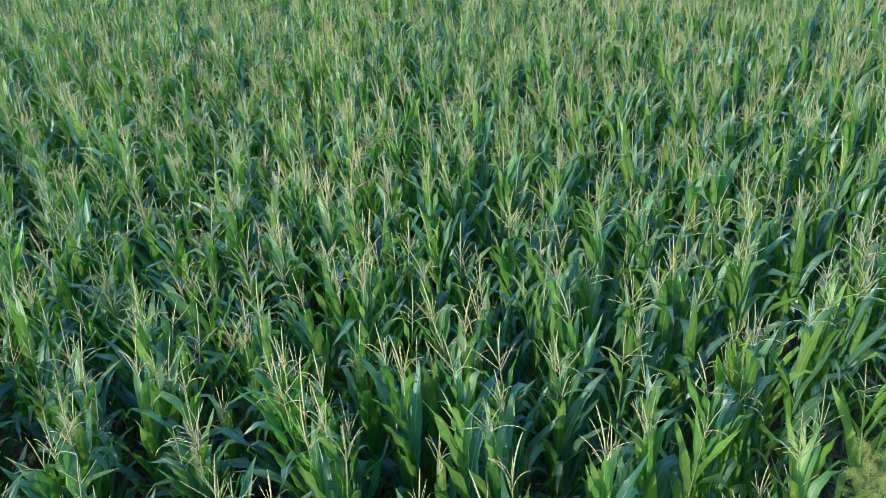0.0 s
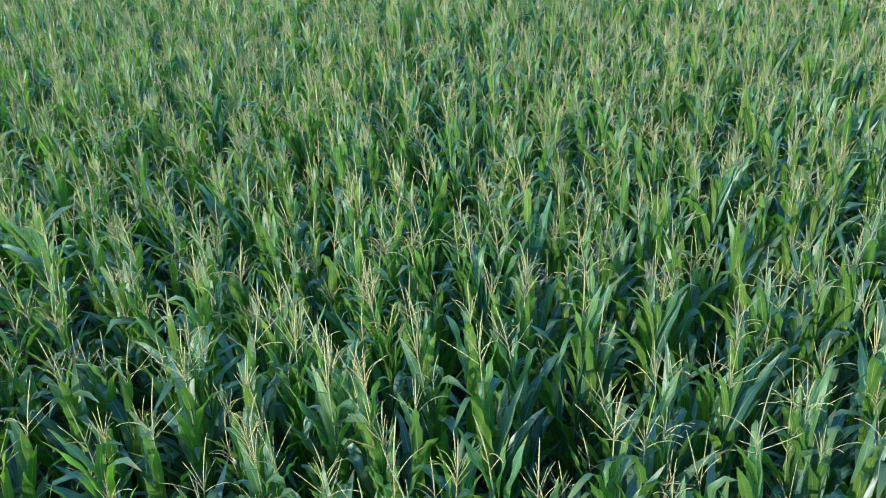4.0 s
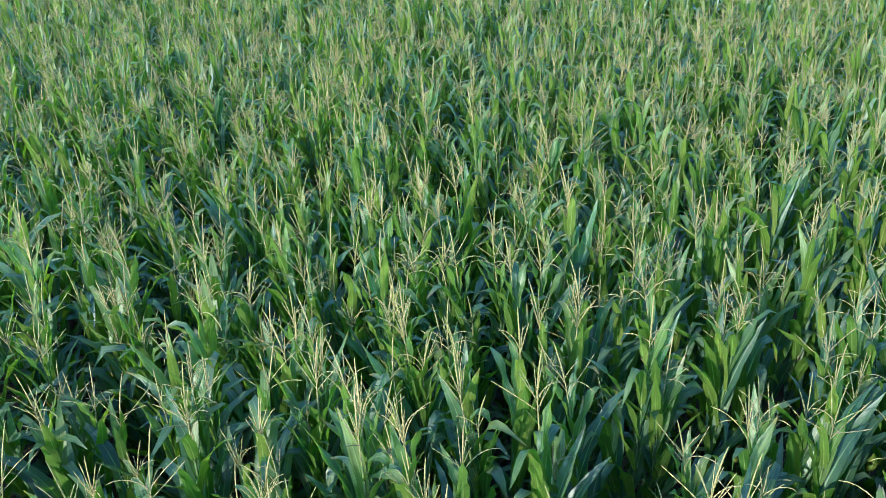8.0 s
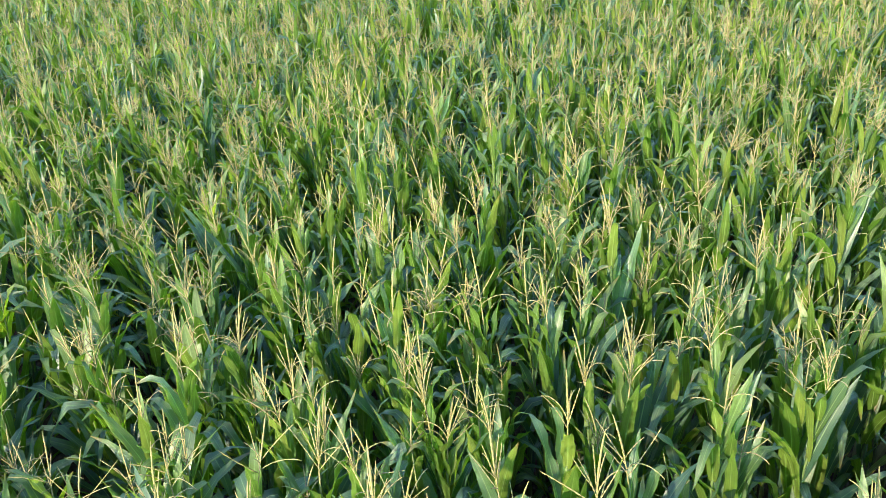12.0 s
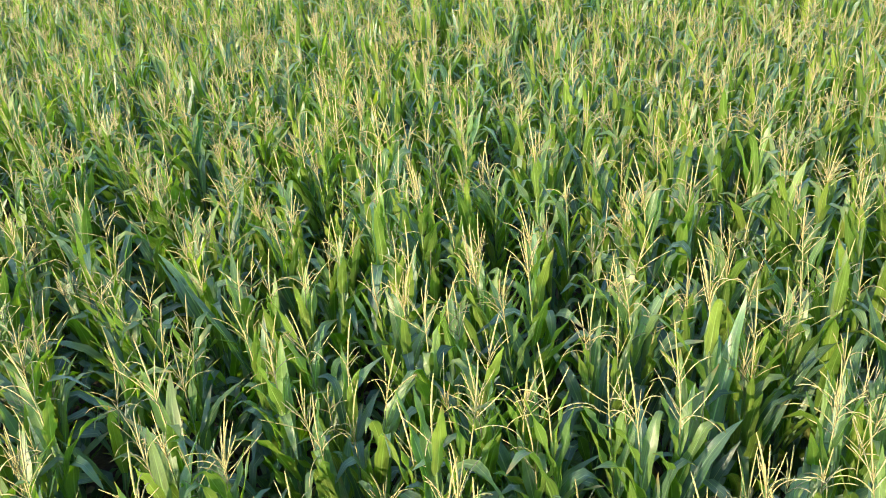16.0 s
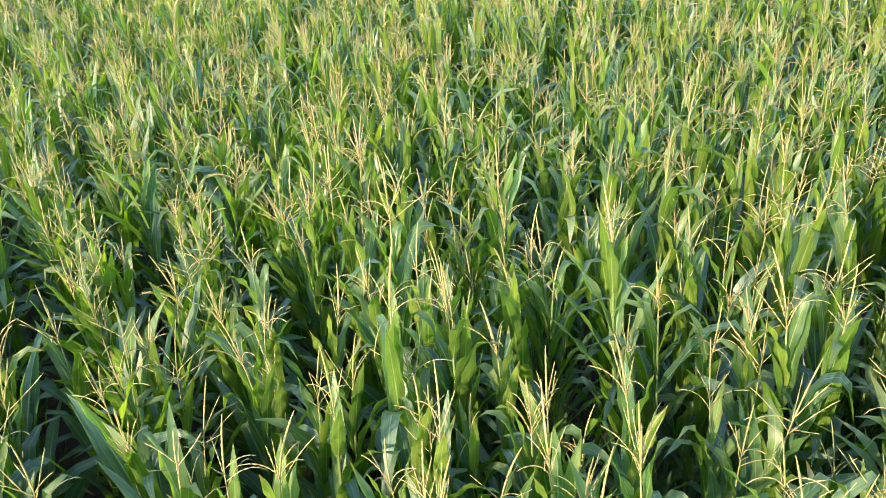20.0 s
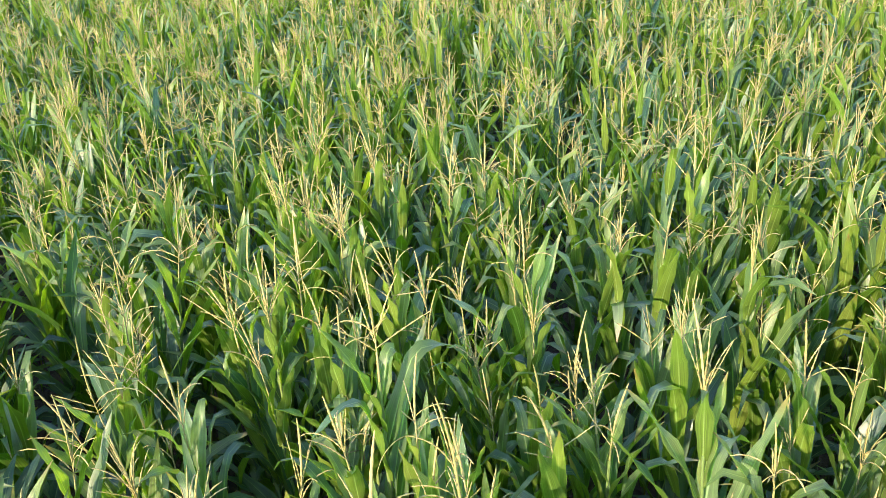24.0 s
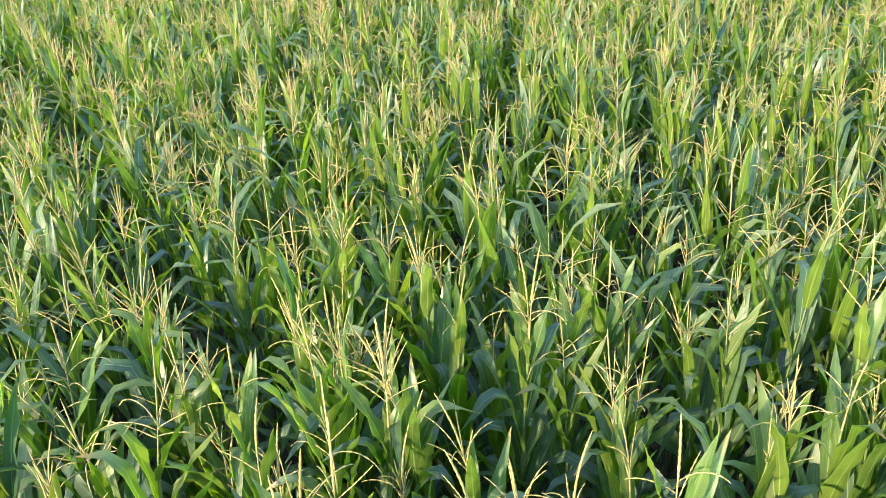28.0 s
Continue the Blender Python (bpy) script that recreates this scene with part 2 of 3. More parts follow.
def leaf_patch(rng, base, turn, length, width, rise, bend, power, segments, kink=0.0, crease=0.55, fold=0.35, wave=0.012, columns=3, sheets=2):
    """A maize blade that leaves the stalk at base towards turn, rise degrees from upright, bending over by bend degrees on the way.
    Its upper and lower faces are two sheets, the first and the second half of the quads."""
    s = np.linspace(0, 1, segments + 1)
    lean = np.radians(rise + bend * s**power + kink / (1 + np.exp(-(s - crease) * 38)))
    lean = np.minimum(lean, radians(172))
    step = length / segments
    mid = 0.5 * (lean[1:] + lean[:-1])
    r = np.r_[0, np.cumsum(np.sin(mid) * step)]
    z = np.r_[0, np.cumsum(np.cos(mid) * step)]
    out, side = np.array([math.cos(turn), math.sin(turn), 0]), np.array([-math.sin(turn), math.cos(turn), 0])
    sway = rng.normal(0, 0.05) * length * s**2
    centre = base + r[:, None] * out + z[:, None] * [0, 0, 1] + sway[:, None] * side
    norm = -np.cos(lean)[:, None] * out + np.sin(lean)[:, None] * np.array([0, 0, 1])
    half = 0.5 * width * np.interp(s, [0, 0.06, 0.25, 0.45, 0.7, 0.88, 1], [0.5, 0.7, 1.0, 0.98, 0.7, 0.34, 0.02])
    twist = rng.normal(0, 0.35) * s + rng.normal(0, 0.5) * s**2
    across = np.cos(twist)[:, None] * side + np.sin(twist)[:, None] * norm
    up = np.cos(twist)[:, None] * norm - np.sin(twist)[:, None] * side
    phase, beat = rng.uniform(0, 6.28), rng.uniform(2.0, 3.6)
    wl = wave * np.sin(phase + beat * 6.28 * s) * np.minimum(1, s * 4) * np.minimum(1, (1 - s) * 4)
    wr = wave * np.sin(phase + 2.1 + beat * 6.28 * s) * np.minimum(1, s * 4) * np.minimum(1, (1 - s) * 4)
    deep = fold * (1 - 0.6 * s)
    left = centre - half[:, None] * across + (half * deep + wl)[:, None] * up
    right = centre + half[:, None] * across + (half * deep + wr)[:, None] * up
    if columns == 5:
        dip = (half * deep * 0.22)[:, None] * up
        rim = [left, 0.5 * (left + centre) - dip, centre, 0.5 * (right + centre) - dip, right]
    else:
        rim = [left, centre, right]
    uv = np.array(np.stack(np.broadcast_arrays(np.linspace(0, 1, columns)[None], s[:, None]), -1))
    face = np.stack(rim, 1)
    return joined([strip_grid(face - 0.0016 * k * up[:, None], uv) for k in range(sheets)])


def tassel_patch(rng, foot, lean, level):
    """A bare neck, a zone of thin spreading branches and the upright middle spike above it, all beaded with spikelets."""
    patches = []
    fine = level == 0
    size = rng.uniform(0.85, 1.15)
    axis = np.array([lean[0] * 1.5, lean[1] * 1.5, 1.0])
    axis /= np.linalg.norm(axis)
    neck, zone, tip = rng.uniform(0.04, 0.11) * size, rng.uniform(0.06, 0.11) * size, rng.uniform(0.2, 0.3) * size
    n = (23, 9, 4, 2)[level]
    s = np.linspace(0, 1, n)
    bow = rng.normal(0, 0.03, 2)
    low = foot + axis * neck
    spike = low + s[:, None] * axis * (zone + tip) + (s**2)[:, None] * np.array([bow[0], bow[1], 0])
    knob = 0.82 + 0.42 * (np.arange(n) % 2) if level < 2 else np.ones(n)
    patches.append(tube(spike, (0.0046, 0.0043, 0.0046, 0.007)[level] * knob * np.interp(s, [0, 0.25, 0.4, 0.85, 1], [0.55, 0.6, 1, 0.85, 0.3]), 5 if fine else 3))
    patches.append(tube(np.linspace(foot, low, 2), [0.005, 0.0036], 4 if fine else 3))
    count = int(rng.integers(3, 10)) if fine else 4 if level == 3 else int(rng.integers(4, 9))
    open_by = rng.choice([rng.uniform(14, 28), rng.uniform(34, 66)], p=[0.42, 0.58])
    m = (15, 7, 3, 2)[level]
    q = np.linspace(0, 1, m)
    for k in range(count):
        f = k / max(1, count - 1)
        a = k * 2.4 + rng.uniform(-0.5, 0.5)
        length = rng.uniform(0.17, 0.29) * size * (1 - 0.3 * f)
        droop = rng.uniform(45, 110) if rng.random() < 0.33 else rng.uniform(-10, 24)
        tilt = np.radians(np.clip(rng.normal(open_by, 9) * (1 - 0.25 * f), 7, 72) + droop * q**1.5)
        flat = np.r_[0, np.cumsum(np.sin(tilt[1:]) * length / (m - 1))]
        rise = np.r_[0, np.cumsum(np.cos(tilt[1:]) * length / (m - 1))]
        path = low + axis * zone * f + flat[:, None] * np.array([math.cos(a), math.sin(a), 0]) + rise[:, None] * axis
        kb = 0.6 + 0.85 * (np.arange(m) % 2) if level < 2 else np.ones(m)
        patches.append(tube(path, (0.003, 0.0029, 0.0038, 0.006)[level] * kb * np.interp(q, [0, 0.2, 0.85, 1], [0.5, 1, 0.85, 0.35]), 3))
    return joined(patches)


def faces_of(patch, stuffs):
    """The material of each quad: blades carry one for the upper and one for the lower face."""
    n = len(patch[1])
    return np.arange(n) * len(stuffs) // n


def maize(seed, level):
    """The parts of one plant as (name, patch, materials). level: 0 close to the camera's way, 1 further off, 2 far, 3 out of view."""
    fine = level == 0
    rng = np.random.default_rng(seed)
    top = rng.uniform(1.97, 2.17)
    bow = rng.normal(0, 0.035, 2)
    parts = []
    n = (10, 4, 3, 2)[level]
    z = np.linspace(-0.03, top, n)
    stem = np.stack([bow[0] * (z / top) ** 2, bow[1] * (z / top) ** 2, z], -1)
    swell = 1 + (0.16 * (np.arange(n) % 2) if fine else 0)
    parts.append(("stalk", tube(stem, np.interp(z, [0, 0.8, top], [0.0145, 0.012, 0.0055]) * swell, 7 if fine else 4 - level // 2), ("stalk",)))
    leaves = (int(rng.integers(14, 16)), 12, 10, 5)[level]
    turn = rng.choice([0, math.pi])
    for k in range(leaves):
        f = k / (leaves - 1)
        h = (0.4, 0.5, 0.65, 0.7)[level] + (top - (0.5, 0.6, 0.75, 0.8)[level]) * f**0.85
        at = np.array([bow[0] * (h / top) ** 2, bow[1] * (h / top) ** 2, h])
        face = turn + math.pi * (k % 2) + rng.normal(0, 0.35)
        length = np.interp(f, [0, 0.3, 0.6, 0.85, 1], [0.6, 0.76, 0.73, 0.56, 0.37]) * rng.uniform(0.88, 1.12)
        width = np.interp(f, [0, 0.35, 0.7, 1], [0.07, 0.089, 0.085, 0.057]) * rng.uniform(0.88, 1.12) * (1, 1, 0.84, 1)[level]
        rise = np.interp(f, [0, 0.5, 1], [28, 16, 13]) + rng.normal(0, 5)
        droop = rng.random()
        kink, crease = 0.0, 0.55
        if droop < 0.36:
            bend, power = rng.uniform(0, 26), 1.4
        elif droop < 0.5:
            bend, power = rng.uniform(35, 85), 2.0
        else:
            bend, power, kink, crease = rng.uniform(4, 22), 1.5, rng.uniform(80, 145), rng.uniform(0.54, 0.88)
        if f < 0.4:
            bend += 28
        if f > 0.86 and rng.random() < 0.38:
            bend, kink = rng.uniform(0, 22), 0.0
        bent = leaf_patch(rng, at, face, length, width, max(rise, 8), bend, power, (12, 6, 4, 3)[level], kink, crease, columns=5 if fine else 3, sheets=1 if level == 3 else 2)
        upper = "young" if f > 0.8 else "dry" if k == 0 and rng.random() < 0.5 else "leaf"
        parts.append(("leaf", bent, (upper,) if level == 3 else (upper, {"dry": "dry", "young": "young_under"}.get(upper, "under"))))
    foot = np.array([bow[0], bow[1], top])
    parts.append(("tassel", tassel_patch(rng, foot, 2 * bow / top, level), ("tassel",)))
    if fine:
        h = rng.uniform(0.95, 1.15)
        a = turn + 0.6
        way = np.array([math.cos(a) * 0.42, math.sin(a) * 0.42, 0.9])
        q = np.linspace(0, 1, 8)
        path = np.array([0.012 * math.cos(a), 0.012 * math.sin(a), h]) + q[:, None] * way * 0.24
        parts.append(("ear", tube(path, 0.031 * np.interp(q, [0, 0.15, 0.5, 0.85, 1], [0.35, 0.8, 1, 0.6, 0.2]), 8), ("husk",)))
        tuft = []
        for _ in range(7):
            d = way + rng.normal(0, 0.5, 3)
            d[2] *= 0.4
            tuft.append(tube(path[-1] + np.linspace(0, 1, 4)[:, None] * d * 0.06 - np.linspace(0, 1, 4)[:, None] ** 2 * [0, 0, 0.04], [0.0025, 0.002, 0.002, 0.001], 3))
        parts.append(("silk", joined(tuft), ("silk",)))
    return parts


STUFF = {"dry": DRY, "stalk": STALK, "leaf": LEAF, "under": UNDER, "young_under": YOUNG_UNDER, "edge_under": EDGE_UNDER, "edge": EDGE, "young": YOUNG, "tassel": TASSEL, "husk": HUSK, "silk": SILK}

# ---- ground ----
GROUND_REACH = 400.0


def build_ground():
    cells = np.r_[-GROUND_REACH, -120, -60, np.linspace(-30, 30, 121), 60, 120, GROUND_REACH]
    gx, gy = np.meshgrid(cells, cells, indexing="ij")
    gz = np.zeros_like(gx)
    for i in range(gx.shape[0]):
        for j in range(gx.shape[1]):
            if abs(gx[i, j]) < 29 and abs(gy[i, j]) < 29:
                gz[i, j] = 0.035 * noise.noise((gx[i, j] * 2.1, gy[i, j] * 2.1, 0.0))
    pts = np.stack([gx, gy, gz], -1)
    ob = new("ground", to_mesh("ground", strip_grid(pts, pts[..., :2] * 0.1), [SOIL]))
    tagged(ob, "dark brown crumbly field soil between the maize rows", "ground", kind="structure")


build_ground()

# ---- the maize field: two blocks of rows that meet along a seam ----
PLANT_GAP = 0.128
RIGHT_WAY, LEFT_WAY = radians(50.0), radians(124.0)
RIGHT_FIRST, LEFT_FIRST, LEFT_STEP = -1.85, 1.57, 0.685
FINE_KINDS, PLAIN_KINDS = 15, 30
WEED_SPOT = (1.93, 5.02)


def seam(y):
    """Where the two blocks meet."""
    return -0.79 - 0.105 * (y - 5.5)


def in_sight(x, y):
    ahead = max(0.0, y - 3.8)
    return 0.6 < y < 28.5 and -4.6 - 0.565 * ahead < x < 4.2 + 0.334 * ahead and x > -14.5


def in_field(x, y):
    return -0.5 < y < 33.0 and -20.0 < x < 13.0


def middle(y):
    return -0.45 - 0.24 * (y - 3.8)


def right_offset(k):
    """The outer rows stand a little wider apart than the inner ones."""
    wide = (0.0, 0.77, 1.59, 2.34, 3.15, 3.97, 4.66, 5.30, 5.93, 6.56, 7.19)
    return RIGHT_FIRST - (wide[k] if k < 11 else 7.19 + (k - 10) * 0.67)


# plants that stand out by their place over the rest
STANDING_OUT = [(-1.64, 5.07), (-0.45, 5.11), (-2.63, 5.11), (1.01, 5.23), (-1.25, 5.60), (0.24, 5.75), (-2.01, 5.91), (-0.68, 6.11), (0.92, 6.61), (-1.43, 7.08), (-1.54, 7.70), (0.87, 7.73),
                (-0.90, 7.92), (-0.10, 8.02), (1.89, 8.06), (-1.96, 8.50), (-0.45, 8.65), (-2.34, 8.81), (-3.16, 9.18), (0.44, 9.39), (-1.02, 9.58), (-3.79, 9.88), (-0.63, 10.37), (-2.60, 10.39),
                (0.34, 10.40), (-0.93, 10.92), (-1.62, 10.94), (-3.88, 11.08), (0.14, 11.19), (-1.47, 11.58), (-2.56, 11.90), (-0.74, 12.05), (-2.26, 12.17), (-2.26, 12.43), (-1.43, 12.66), (-1.86, 12.88),
                (-2.68, 12.98), (-0.96, 13.13), (-1.87, 13.17), (-3.01, 13.64), (-2.10, 13.79), (-2.66, 14.22), (-3.23, 14.31), (-1.17, 14.64), (-3.30, 14.67), (-1.12, 14.95), (-3.47, 14.98), (-2.22, 15.46)]


def row_places():
    rng = np.random.default_rng(11)
    places = [(x, y, 1.04, 0, RIGHT_WAY if x > seam(y) else LEFT_WAY) for x, y in STANDING_OUT]
    for way, first, sign, rows in ((RIGHT_WAY, RIGHT_FIRST, 1, range(0, 60)), (LEFT_WAY, LEFT_FIRST, -1, range(-22, 54))):
        d, n = np.array([math.cos(way), math.sin(way)]), np.array([math.sin(way), -math.cos(way)])
        for k in rows:
            off = right_offset(k) if sign > 0 else first + k * LEFT_STEP
            u = -45.0
            while u < 45.0:
                u += PLANT_GAP * rng.uniform(0.75, 1.3)
                p = n * off + d * u + n * rng.normal(0, (0.03 if k < 5 else 0.045) if sign > 0 else 0.085)
                inside = (p[0] - seam(p[1])) * sign > 0.1
                if inside and in_field(p[0], p[1]) and rng.random() > 0.03:
                    seen = in_sight(p[0], p[1])
                    if not seen and rng.random() < 0.38:
                        continue
                    level = 3 if not seen else 2 if p[1] > 15.5 or abs(p[0] - middle(p[1])) > 4.7 else 1
                    outer = (0.93, 0.95 if rng.random() < 0.35 else 1.0)[k] if sign > 0 and k < 2 and p[1] < 12 else 1.0
                    if k == 0 and sign > 0 and math.dist(p, WEED_SPOT) < 0.34:
                        continue
                    if any((p[0] - a) ** 2 + (p[1] - b) ** 2 < 0.011 for a, b in STANDING_OUT):
                        continue
                    places.append((p[0], p[1], outer, level, way))
    return places


def near_walk(x, y):
    """The stretch of the field that the camera flies over."""
    return 3.2 < y < 16.0 and -2.2 < x - middle(y) < (2.9 if y < 6.5 else 2.2) - 0.06 * (y - 3)


def plant_pose(rng, x, y, outer, way):
    """The blades spread mostly along the row, closest in the rows near the edge, more loosely in the left block and on the edge itself."""
    loose = 55 if way == LEFT_WAY or outer < 0.97 else 25 if x * math.sin(way) - y * math.cos(way) > -7.5 else 44
    size = outer * np.clip(rng.normal(0.985, 0.045), 0.85, 1.09)
    slant = 1.0 if outer > 1.0 else 3.2
    return pose(x, y, 0.0, rng.normal(0, slant), rng.normal(0, slant), math.degrees(way) + rng.normal(0, loose)) @ Matrix.Scale(size, 4)


PLANT_LABELS = ["tall green maize plant with arching leaves and a pale tassel",
                "maize plant with broad upright blades and a straw-yellow tassel",
                "maize plant with folded drooping leaf tips and open tassel"]


def build_field():
    rng = np.random.default_rng(23)
    spots = row_places()
    near = [p for p in spots if p[3] and near_walk(p[0], p[1])]
    first = [p for p in spots if p[3] == 0]
    near = first + sorted(near, key=lambda p: abs(p[0] - middle(p[1])) + 0.05 * p[1])[: 300 - len(first)]
    chosen = set(near)
    models = []
    for k in range(FINE_KINDS):
        root = new("maize_plant")
        tagged(root, PLANT_LABELS[k % 3] if k < FINE_KINDS - 3 else "yellow-green maize plant in the outer rows of the field", "maize plant", "maize plants in the field")
        ear = None
        for name, patch, stuffs in maize(100 + k, 0):
            if k >= FINE_KINDS - 3 and name == "leaf":
                stuffs = ("edge", "edge_under")
            ob = new(name, to_mesh(name, patch, [STUFF[a] for a in stuffs], faces_of(patch, stuffs)))
            ob.parent = ear if name == "silk" else root
            if name == "ear":
                ear = ob
            if name == "tassel":
                ob["label"] = "pale straw-yellow branching tassel"
        models.append(root)
    edge_at, used = FINE_KINDS - 3, set()
    for n, (x, y, outer, _, way) in enumerate(near):
        m = plant_pose(rng, x, y, outer, way)
        pick = edge_at + n % 3 if outer < 0.97 else n % edge_at
        if pick not in used:
            used.add(pick)
            models[pick].matrix_basis = m
        else:
            made = copy_thing(models[pick], m)
            made.matrix_basis = m
    for k, root in enumerate(models):
        if k not in used:
            for o in (*root.children_recursive, root):
                bpy.data.objects.remove(o)
    # the rest of the field
    kinds = []
    for k in range(4 * PLAIN_KINDS):
        edge = k >= 3 * PLAIN_KINDS
        parts = maize(500 + k, 1 if edge else 1 + k // PLAIN_KINDS)
        if edge:
            parts = [(a, b, ("edge", "edge_under")[: len(c)] if a == "leaf" else c) for a, b, c in parts]
        v, q, u = joined([p for _, p, _ in parts])
        idx = np.concatenate([np.array([FIELD_SLOTS.index(a) for a in c])[faces_of(p, c)] for _, p, c in parts])
        kinds.append((v, q, u, idx))
    vs, qs, us, ids, count = [], [], [], [], 0
    for n, spot in enumerate(spots):
        if spot in chosen:
            continue
        v, q, u, idx = kinds[(3 if spot[2] < 0.97 else spot[3] - 1) * PLAIN_KINDS + int(rng.integers(PLAIN_KINDS))]
        m = np.array(plant_pose(rng, *spot[:3], spot[4]))
        vs.append(v @ m[:3, :3].T + m[:3, 3])
        qs.append(q + count)
        us.append(u)
        ids.append(idx)
        count += len(v)
    me = to_mesh("maize_field", (np.concatenate(vs), np.concatenate(qs), np.concatenate(us)), [STUFF[s] for s in FIELD_SLOTS], np.concatenate(ids))
    ob = new("maize_field", me)
    tagged(ob, "dense field of tasselled green maize in rows", "maize field", kind="stuff")


FIELD_SLOTS = ["stalk", "leaf", "under", "edge", "edge_under", "young", "young_under", "tassel", "dry"]
build_field()


# ---- grass and weeds along the field's edge and between the outer rows ----
OUT = np.array([math.sin(RIGHT_WAY), -math.cos(RIGHT_WAY)])
ALONG = np.array([math.cos(RIGHT_WAY), math.sin(RIGHT_WAY)])


def grass_patch(rng, x, y, tall):
    a, lean = rng.uniform(0, 6.28), rng.uniform(0.1, 0.9)
    s = np.linspace(0, 1, 4)
    out, side = np.array([math.cos(a), math.sin(a), 0]), np.array([-math.sin(a), math.cos(a), 0])
    mid = np.array([x, y, -0.01]) + s[:, None] * [0, 0, tall] * (1 - 0.35 * lean * s[:, None]) + (s**2)[:, None] * out * lean * tall * 0.7
    half = 0.0032 * np.array([0.9, 1.0, 0.7, 0.08])
    pts = np.stack([mid - half[:, None] * side, mid + half[:, None] * side], 1)
    uv = np.stack(np.broadcast_arrays(np.array([0.1, 0.4])[None], s[:, None]), -1)
    return strip_grid(pts, np.array(uv))


def build_grass():
    rng = np.random.default_rng(77)
    patches = []
    for _ in range(20000):
        if rng.random() < 0.66:
            off, u = -1.75 + min(rng.exponential(1.1), 5.0), rng.normal(6.0, 4.0)
            tall = rng.uniform(0.12, 0.55) * (1 - 0.1 * (off + 1.75))
        else:
            off, u, tall = rng.uniform(-4.9, -1.7), rng.uniform(1.0, 9.0), rng.uniform(0.12, 0.45)
        p = OUT * off + ALONG * u + rng.normal(0, 0.05, 2)
        patches.append(grass_patch(rng, p[0], p[1], tall))
    ob = new("grass", to_mesh("grass", joined(patches), [GRASS]))
    tagged(ob, "tangled green grass on the soil at the field edge", "grass", kind="stuff")


def feathery_weed(seed):
    """A tall weed: a thin stem with many side stems full of short hair-fine leaves."""
    rng = np.random.default_rng(seed)
    root = new("feathery_weed")
    tall = 1.5
    z = np.linspace(-0.02, tall, 8)
    bow = rng.normal(0, 0.06, 2)
    stem = np.stack([bow[0] * (z / tall) ** 2, bow[1] * (z / tall) ** 2, z], -1)
    ob = new("stem", to_mesh("stem", tube(stem, np.linspace(0.007, 0.002, 8), 5), [STALK]))
    ob.parent = root
    for k in range(36):
        f = 0.2 + 0.8 * k / 35
        at = np.array([bow[0] * f**2, bow[1] * f**2, tall * f])
        a = k * 2.4 + rng.uniform(-0.4, 0.4)
        reach = (0.26 - 0.16 * f) * rng.uniform(0.8, 1.2)
        q = np.linspace(0, 1, 7)
        path = at + q[:, None] * np.array([math.cos(a) * reach, math.sin(a) * reach, 0.12]) - (q**2)[:, None] * [0, 0, 0.04]
        patches = [tube(path, np.linspace(0.0016, 0.0006, 7), 3)]
        for _ in range(220):
            w = rng.uniform(0.1, 1)
            o = np.array([np.interp(w, q, path[:, i]) for i in range(3)]) + rng.normal(0, 0.014, 3)
            d = rng.normal(0, 1, 3) * [1, 1, 0.6] + [0, 0, 0.3]
            d *= rng.uniform(0.008, 0.02) / np.linalg.norm(d)
            patches.append(tube(np.stack([o, o + d]), [0.0008, 0.0004], 3))
        b = new("plume", to_mesh("plume", joined(patches), [FEATHER]))
        b.parent = root
    tagged(root, "feathery yellow-green weed standing in grass beside the maize", "weed", "weeds at the field edge")
    return root


build_grass()
for k, (x, y, size) in enumerate(((0.0, 0.0, 1.24), (0.08, 0.05, 1.1), (-0.07, -0.13, 1.02))):
    weed = feathery_weed(900 + k)
    weed.matrix_basis = pose(WEED_SPOT[0] + x, WEED_SPOT[1] + y, 0, 0, 0, 70 * k) @ Matrix.Scale(size, 4)


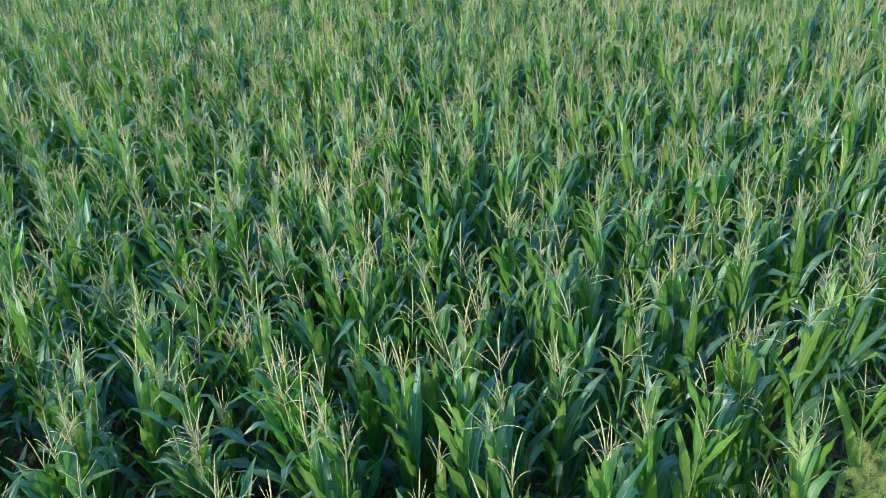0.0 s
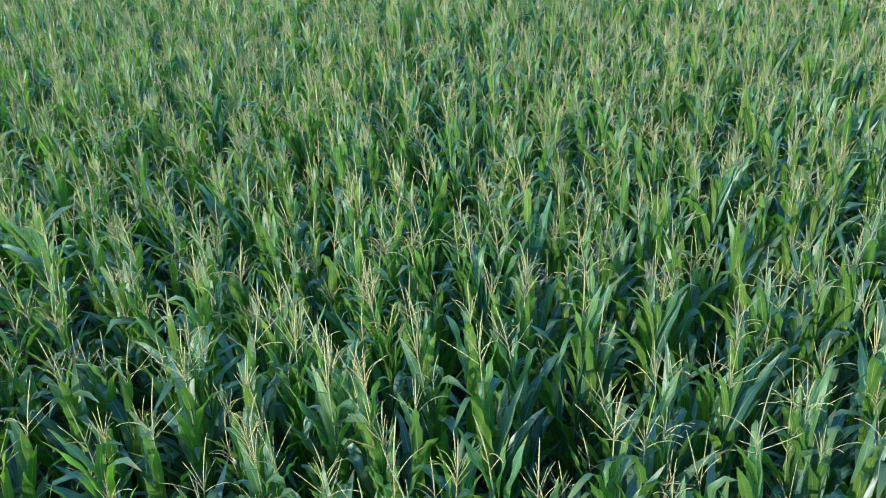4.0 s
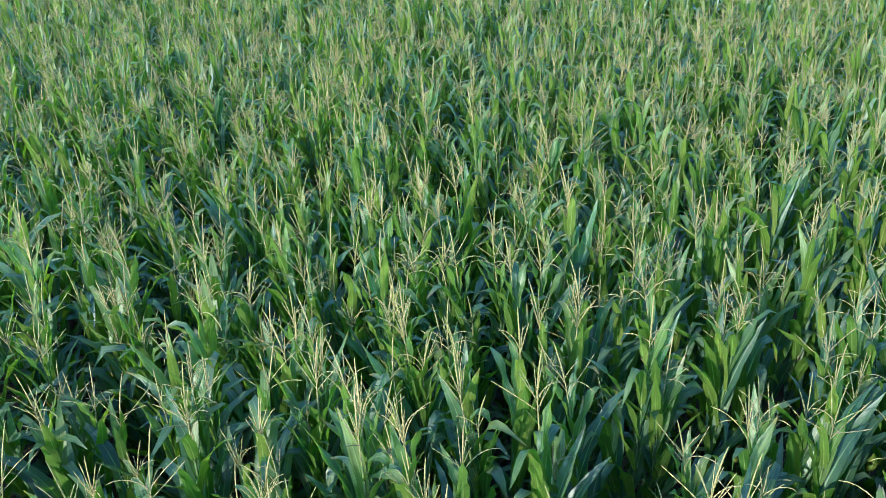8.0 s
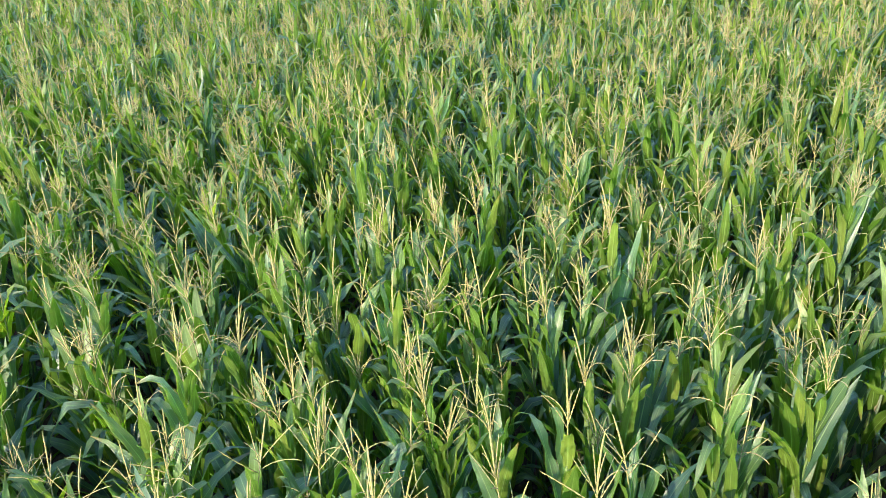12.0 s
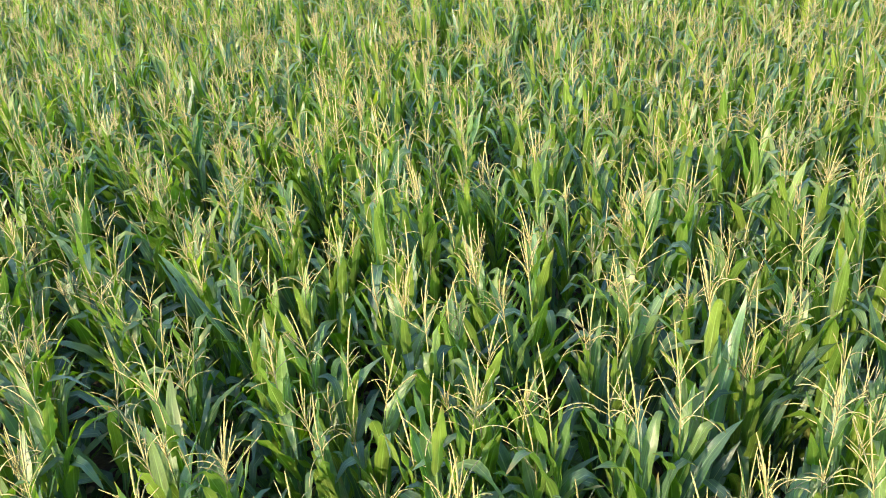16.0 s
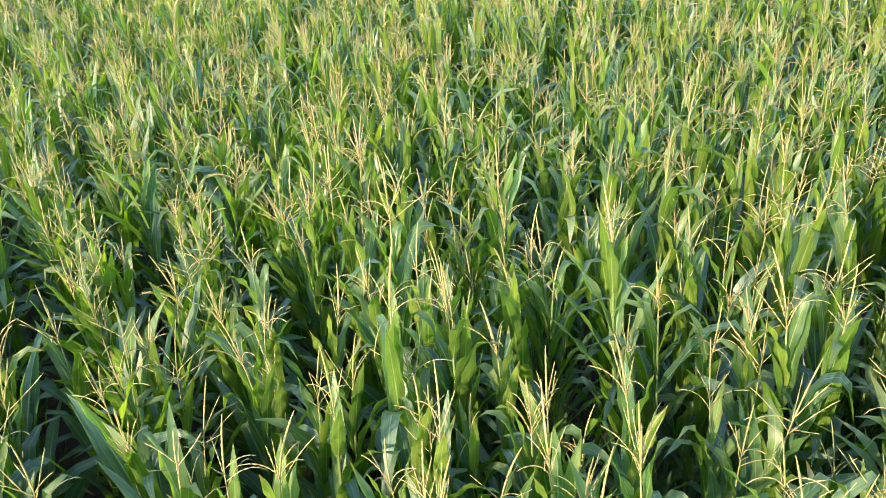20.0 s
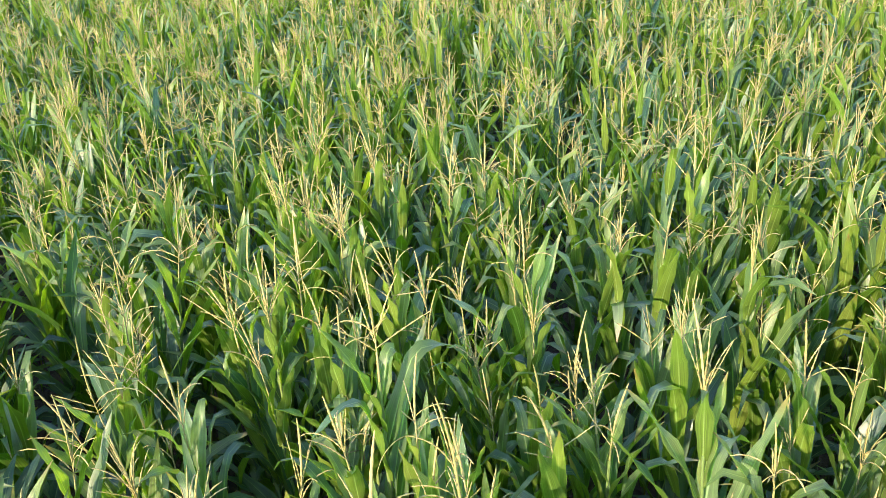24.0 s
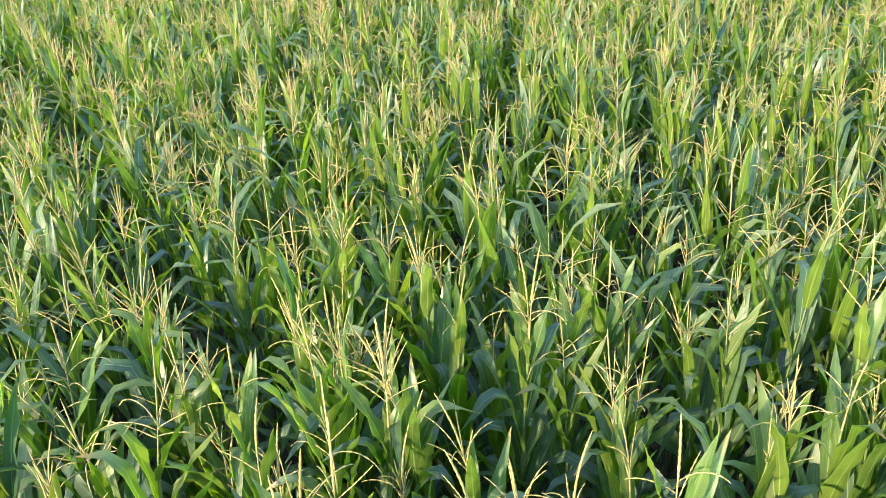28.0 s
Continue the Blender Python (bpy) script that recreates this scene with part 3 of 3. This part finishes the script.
def ovate_leaf(rng, base, turn, length, width, rise):
    """A small pointed oval leaf, folded a little along its middle and bending over."""
    s = np.linspace(0, 1, 6)
    lean = np.radians(rise + 55 * s**1.3)
    out, side = np.array([math.cos(turn), math.sin(turn), 0]), np.array([-math.sin(turn), math.cos(turn), 0])
    r, z = np.cumsum(np.sin(lean)) * length / 6, np.cumsum(np.cos(lean)) * length / 6
    mid = base + r[:, None] * out + z[:, None] * [0, 0, 1]
    half = 0.5 * width * np.array([0.12, 0.75, 1.0, 0.82, 0.45, 0.03])
    lift = 0.3 * half[:, None] * np.array([0, 0, 1]) + rng.normal(0, 0.003, (6, 1)) * [0, 0, 1]
    pts = np.stack([mid - half[:, None] * side + lift, mid, mid + half[:, None] * side + lift], 1)
    uv = np.stack(np.broadcast_arrays(np.linspace(0, 1, 3)[None], s[:, None]), -1)
    return strip_grid(pts, np.array(uv))


def broadleaf_weed(seed):
    """An upright weed with stalked oval leaves all round its stem and a tuft of small ones on top."""
    rng = np.random.default_rng(seed)
    root = new("broadleaf_weed")
    tall = rng.uniform(0.5, 0.85)
    z = np.linspace(-0.02, tall, 6)
    bow = rng.normal(0, 0.05, 2)
    stem = np.stack([bow[0] * (z / tall) ** 2, bow[1] * (z / tall) ** 2, z], -1)
    ob = new("stem", to_mesh("stem", tube(stem, np.linspace(0.006, 0.002, 6), 5), [STALK]))
    ob.parent = root
    for k in range(17):
        f = 0.22 + 0.78 * k / 16
        at = np.array([bow[0] * f**2, bow[1] * f**2, tall * f])
        big = 1 - 0.6 * f
        patch = ovate_leaf(rng, at, k * 2.4 + rng.uniform(-0.3, 0.3), rng.uniform(0.13, 0.2) * (0.35 + big), rng.uniform(0.05, 0.08) * (0.35 + big), rng.uniform(25, 60) * (1.2 - 0.6 * f))
        leaf = new("leaf", to_mesh("leaf", patch, [WEED_LEAF]))
        leaf.parent = root
    tagged(root, "dark green broadleaf weed on the soil between maize rows", "weed", "broadleaf weeds between the rows")
    return root


def build_broadleaf_weeds():
    rng = np.random.default_rng(41)
    models, used = [broadleaf_weed(950 + k) for k in range(5)], set()
    n = 0
    for k in range(5):
        for _ in range(9):
            off = 0.5 * (right_offset(k) + right_offset(k + 1)) + rng.normal(0, 0.1)
            p = OUT * off + ALONG * (rng.uniform(3.4, 8.0) + 0.15 * k)
            m = pose(p[0], p[1], 0, rng.normal(0, 5), rng.normal(0, 5), rng.uniform(0, 360)) @ Matrix.Scale(rng.uniform(0.7, 1.25), 4)
            pick = n % 5
            n += 1
            if pick not in used:
                used.add(pick)
                models[pick].matrix_basis = m
            else:
                copy_thing(models[pick], m).matrix_basis = m


build_broadleaf_weeds()
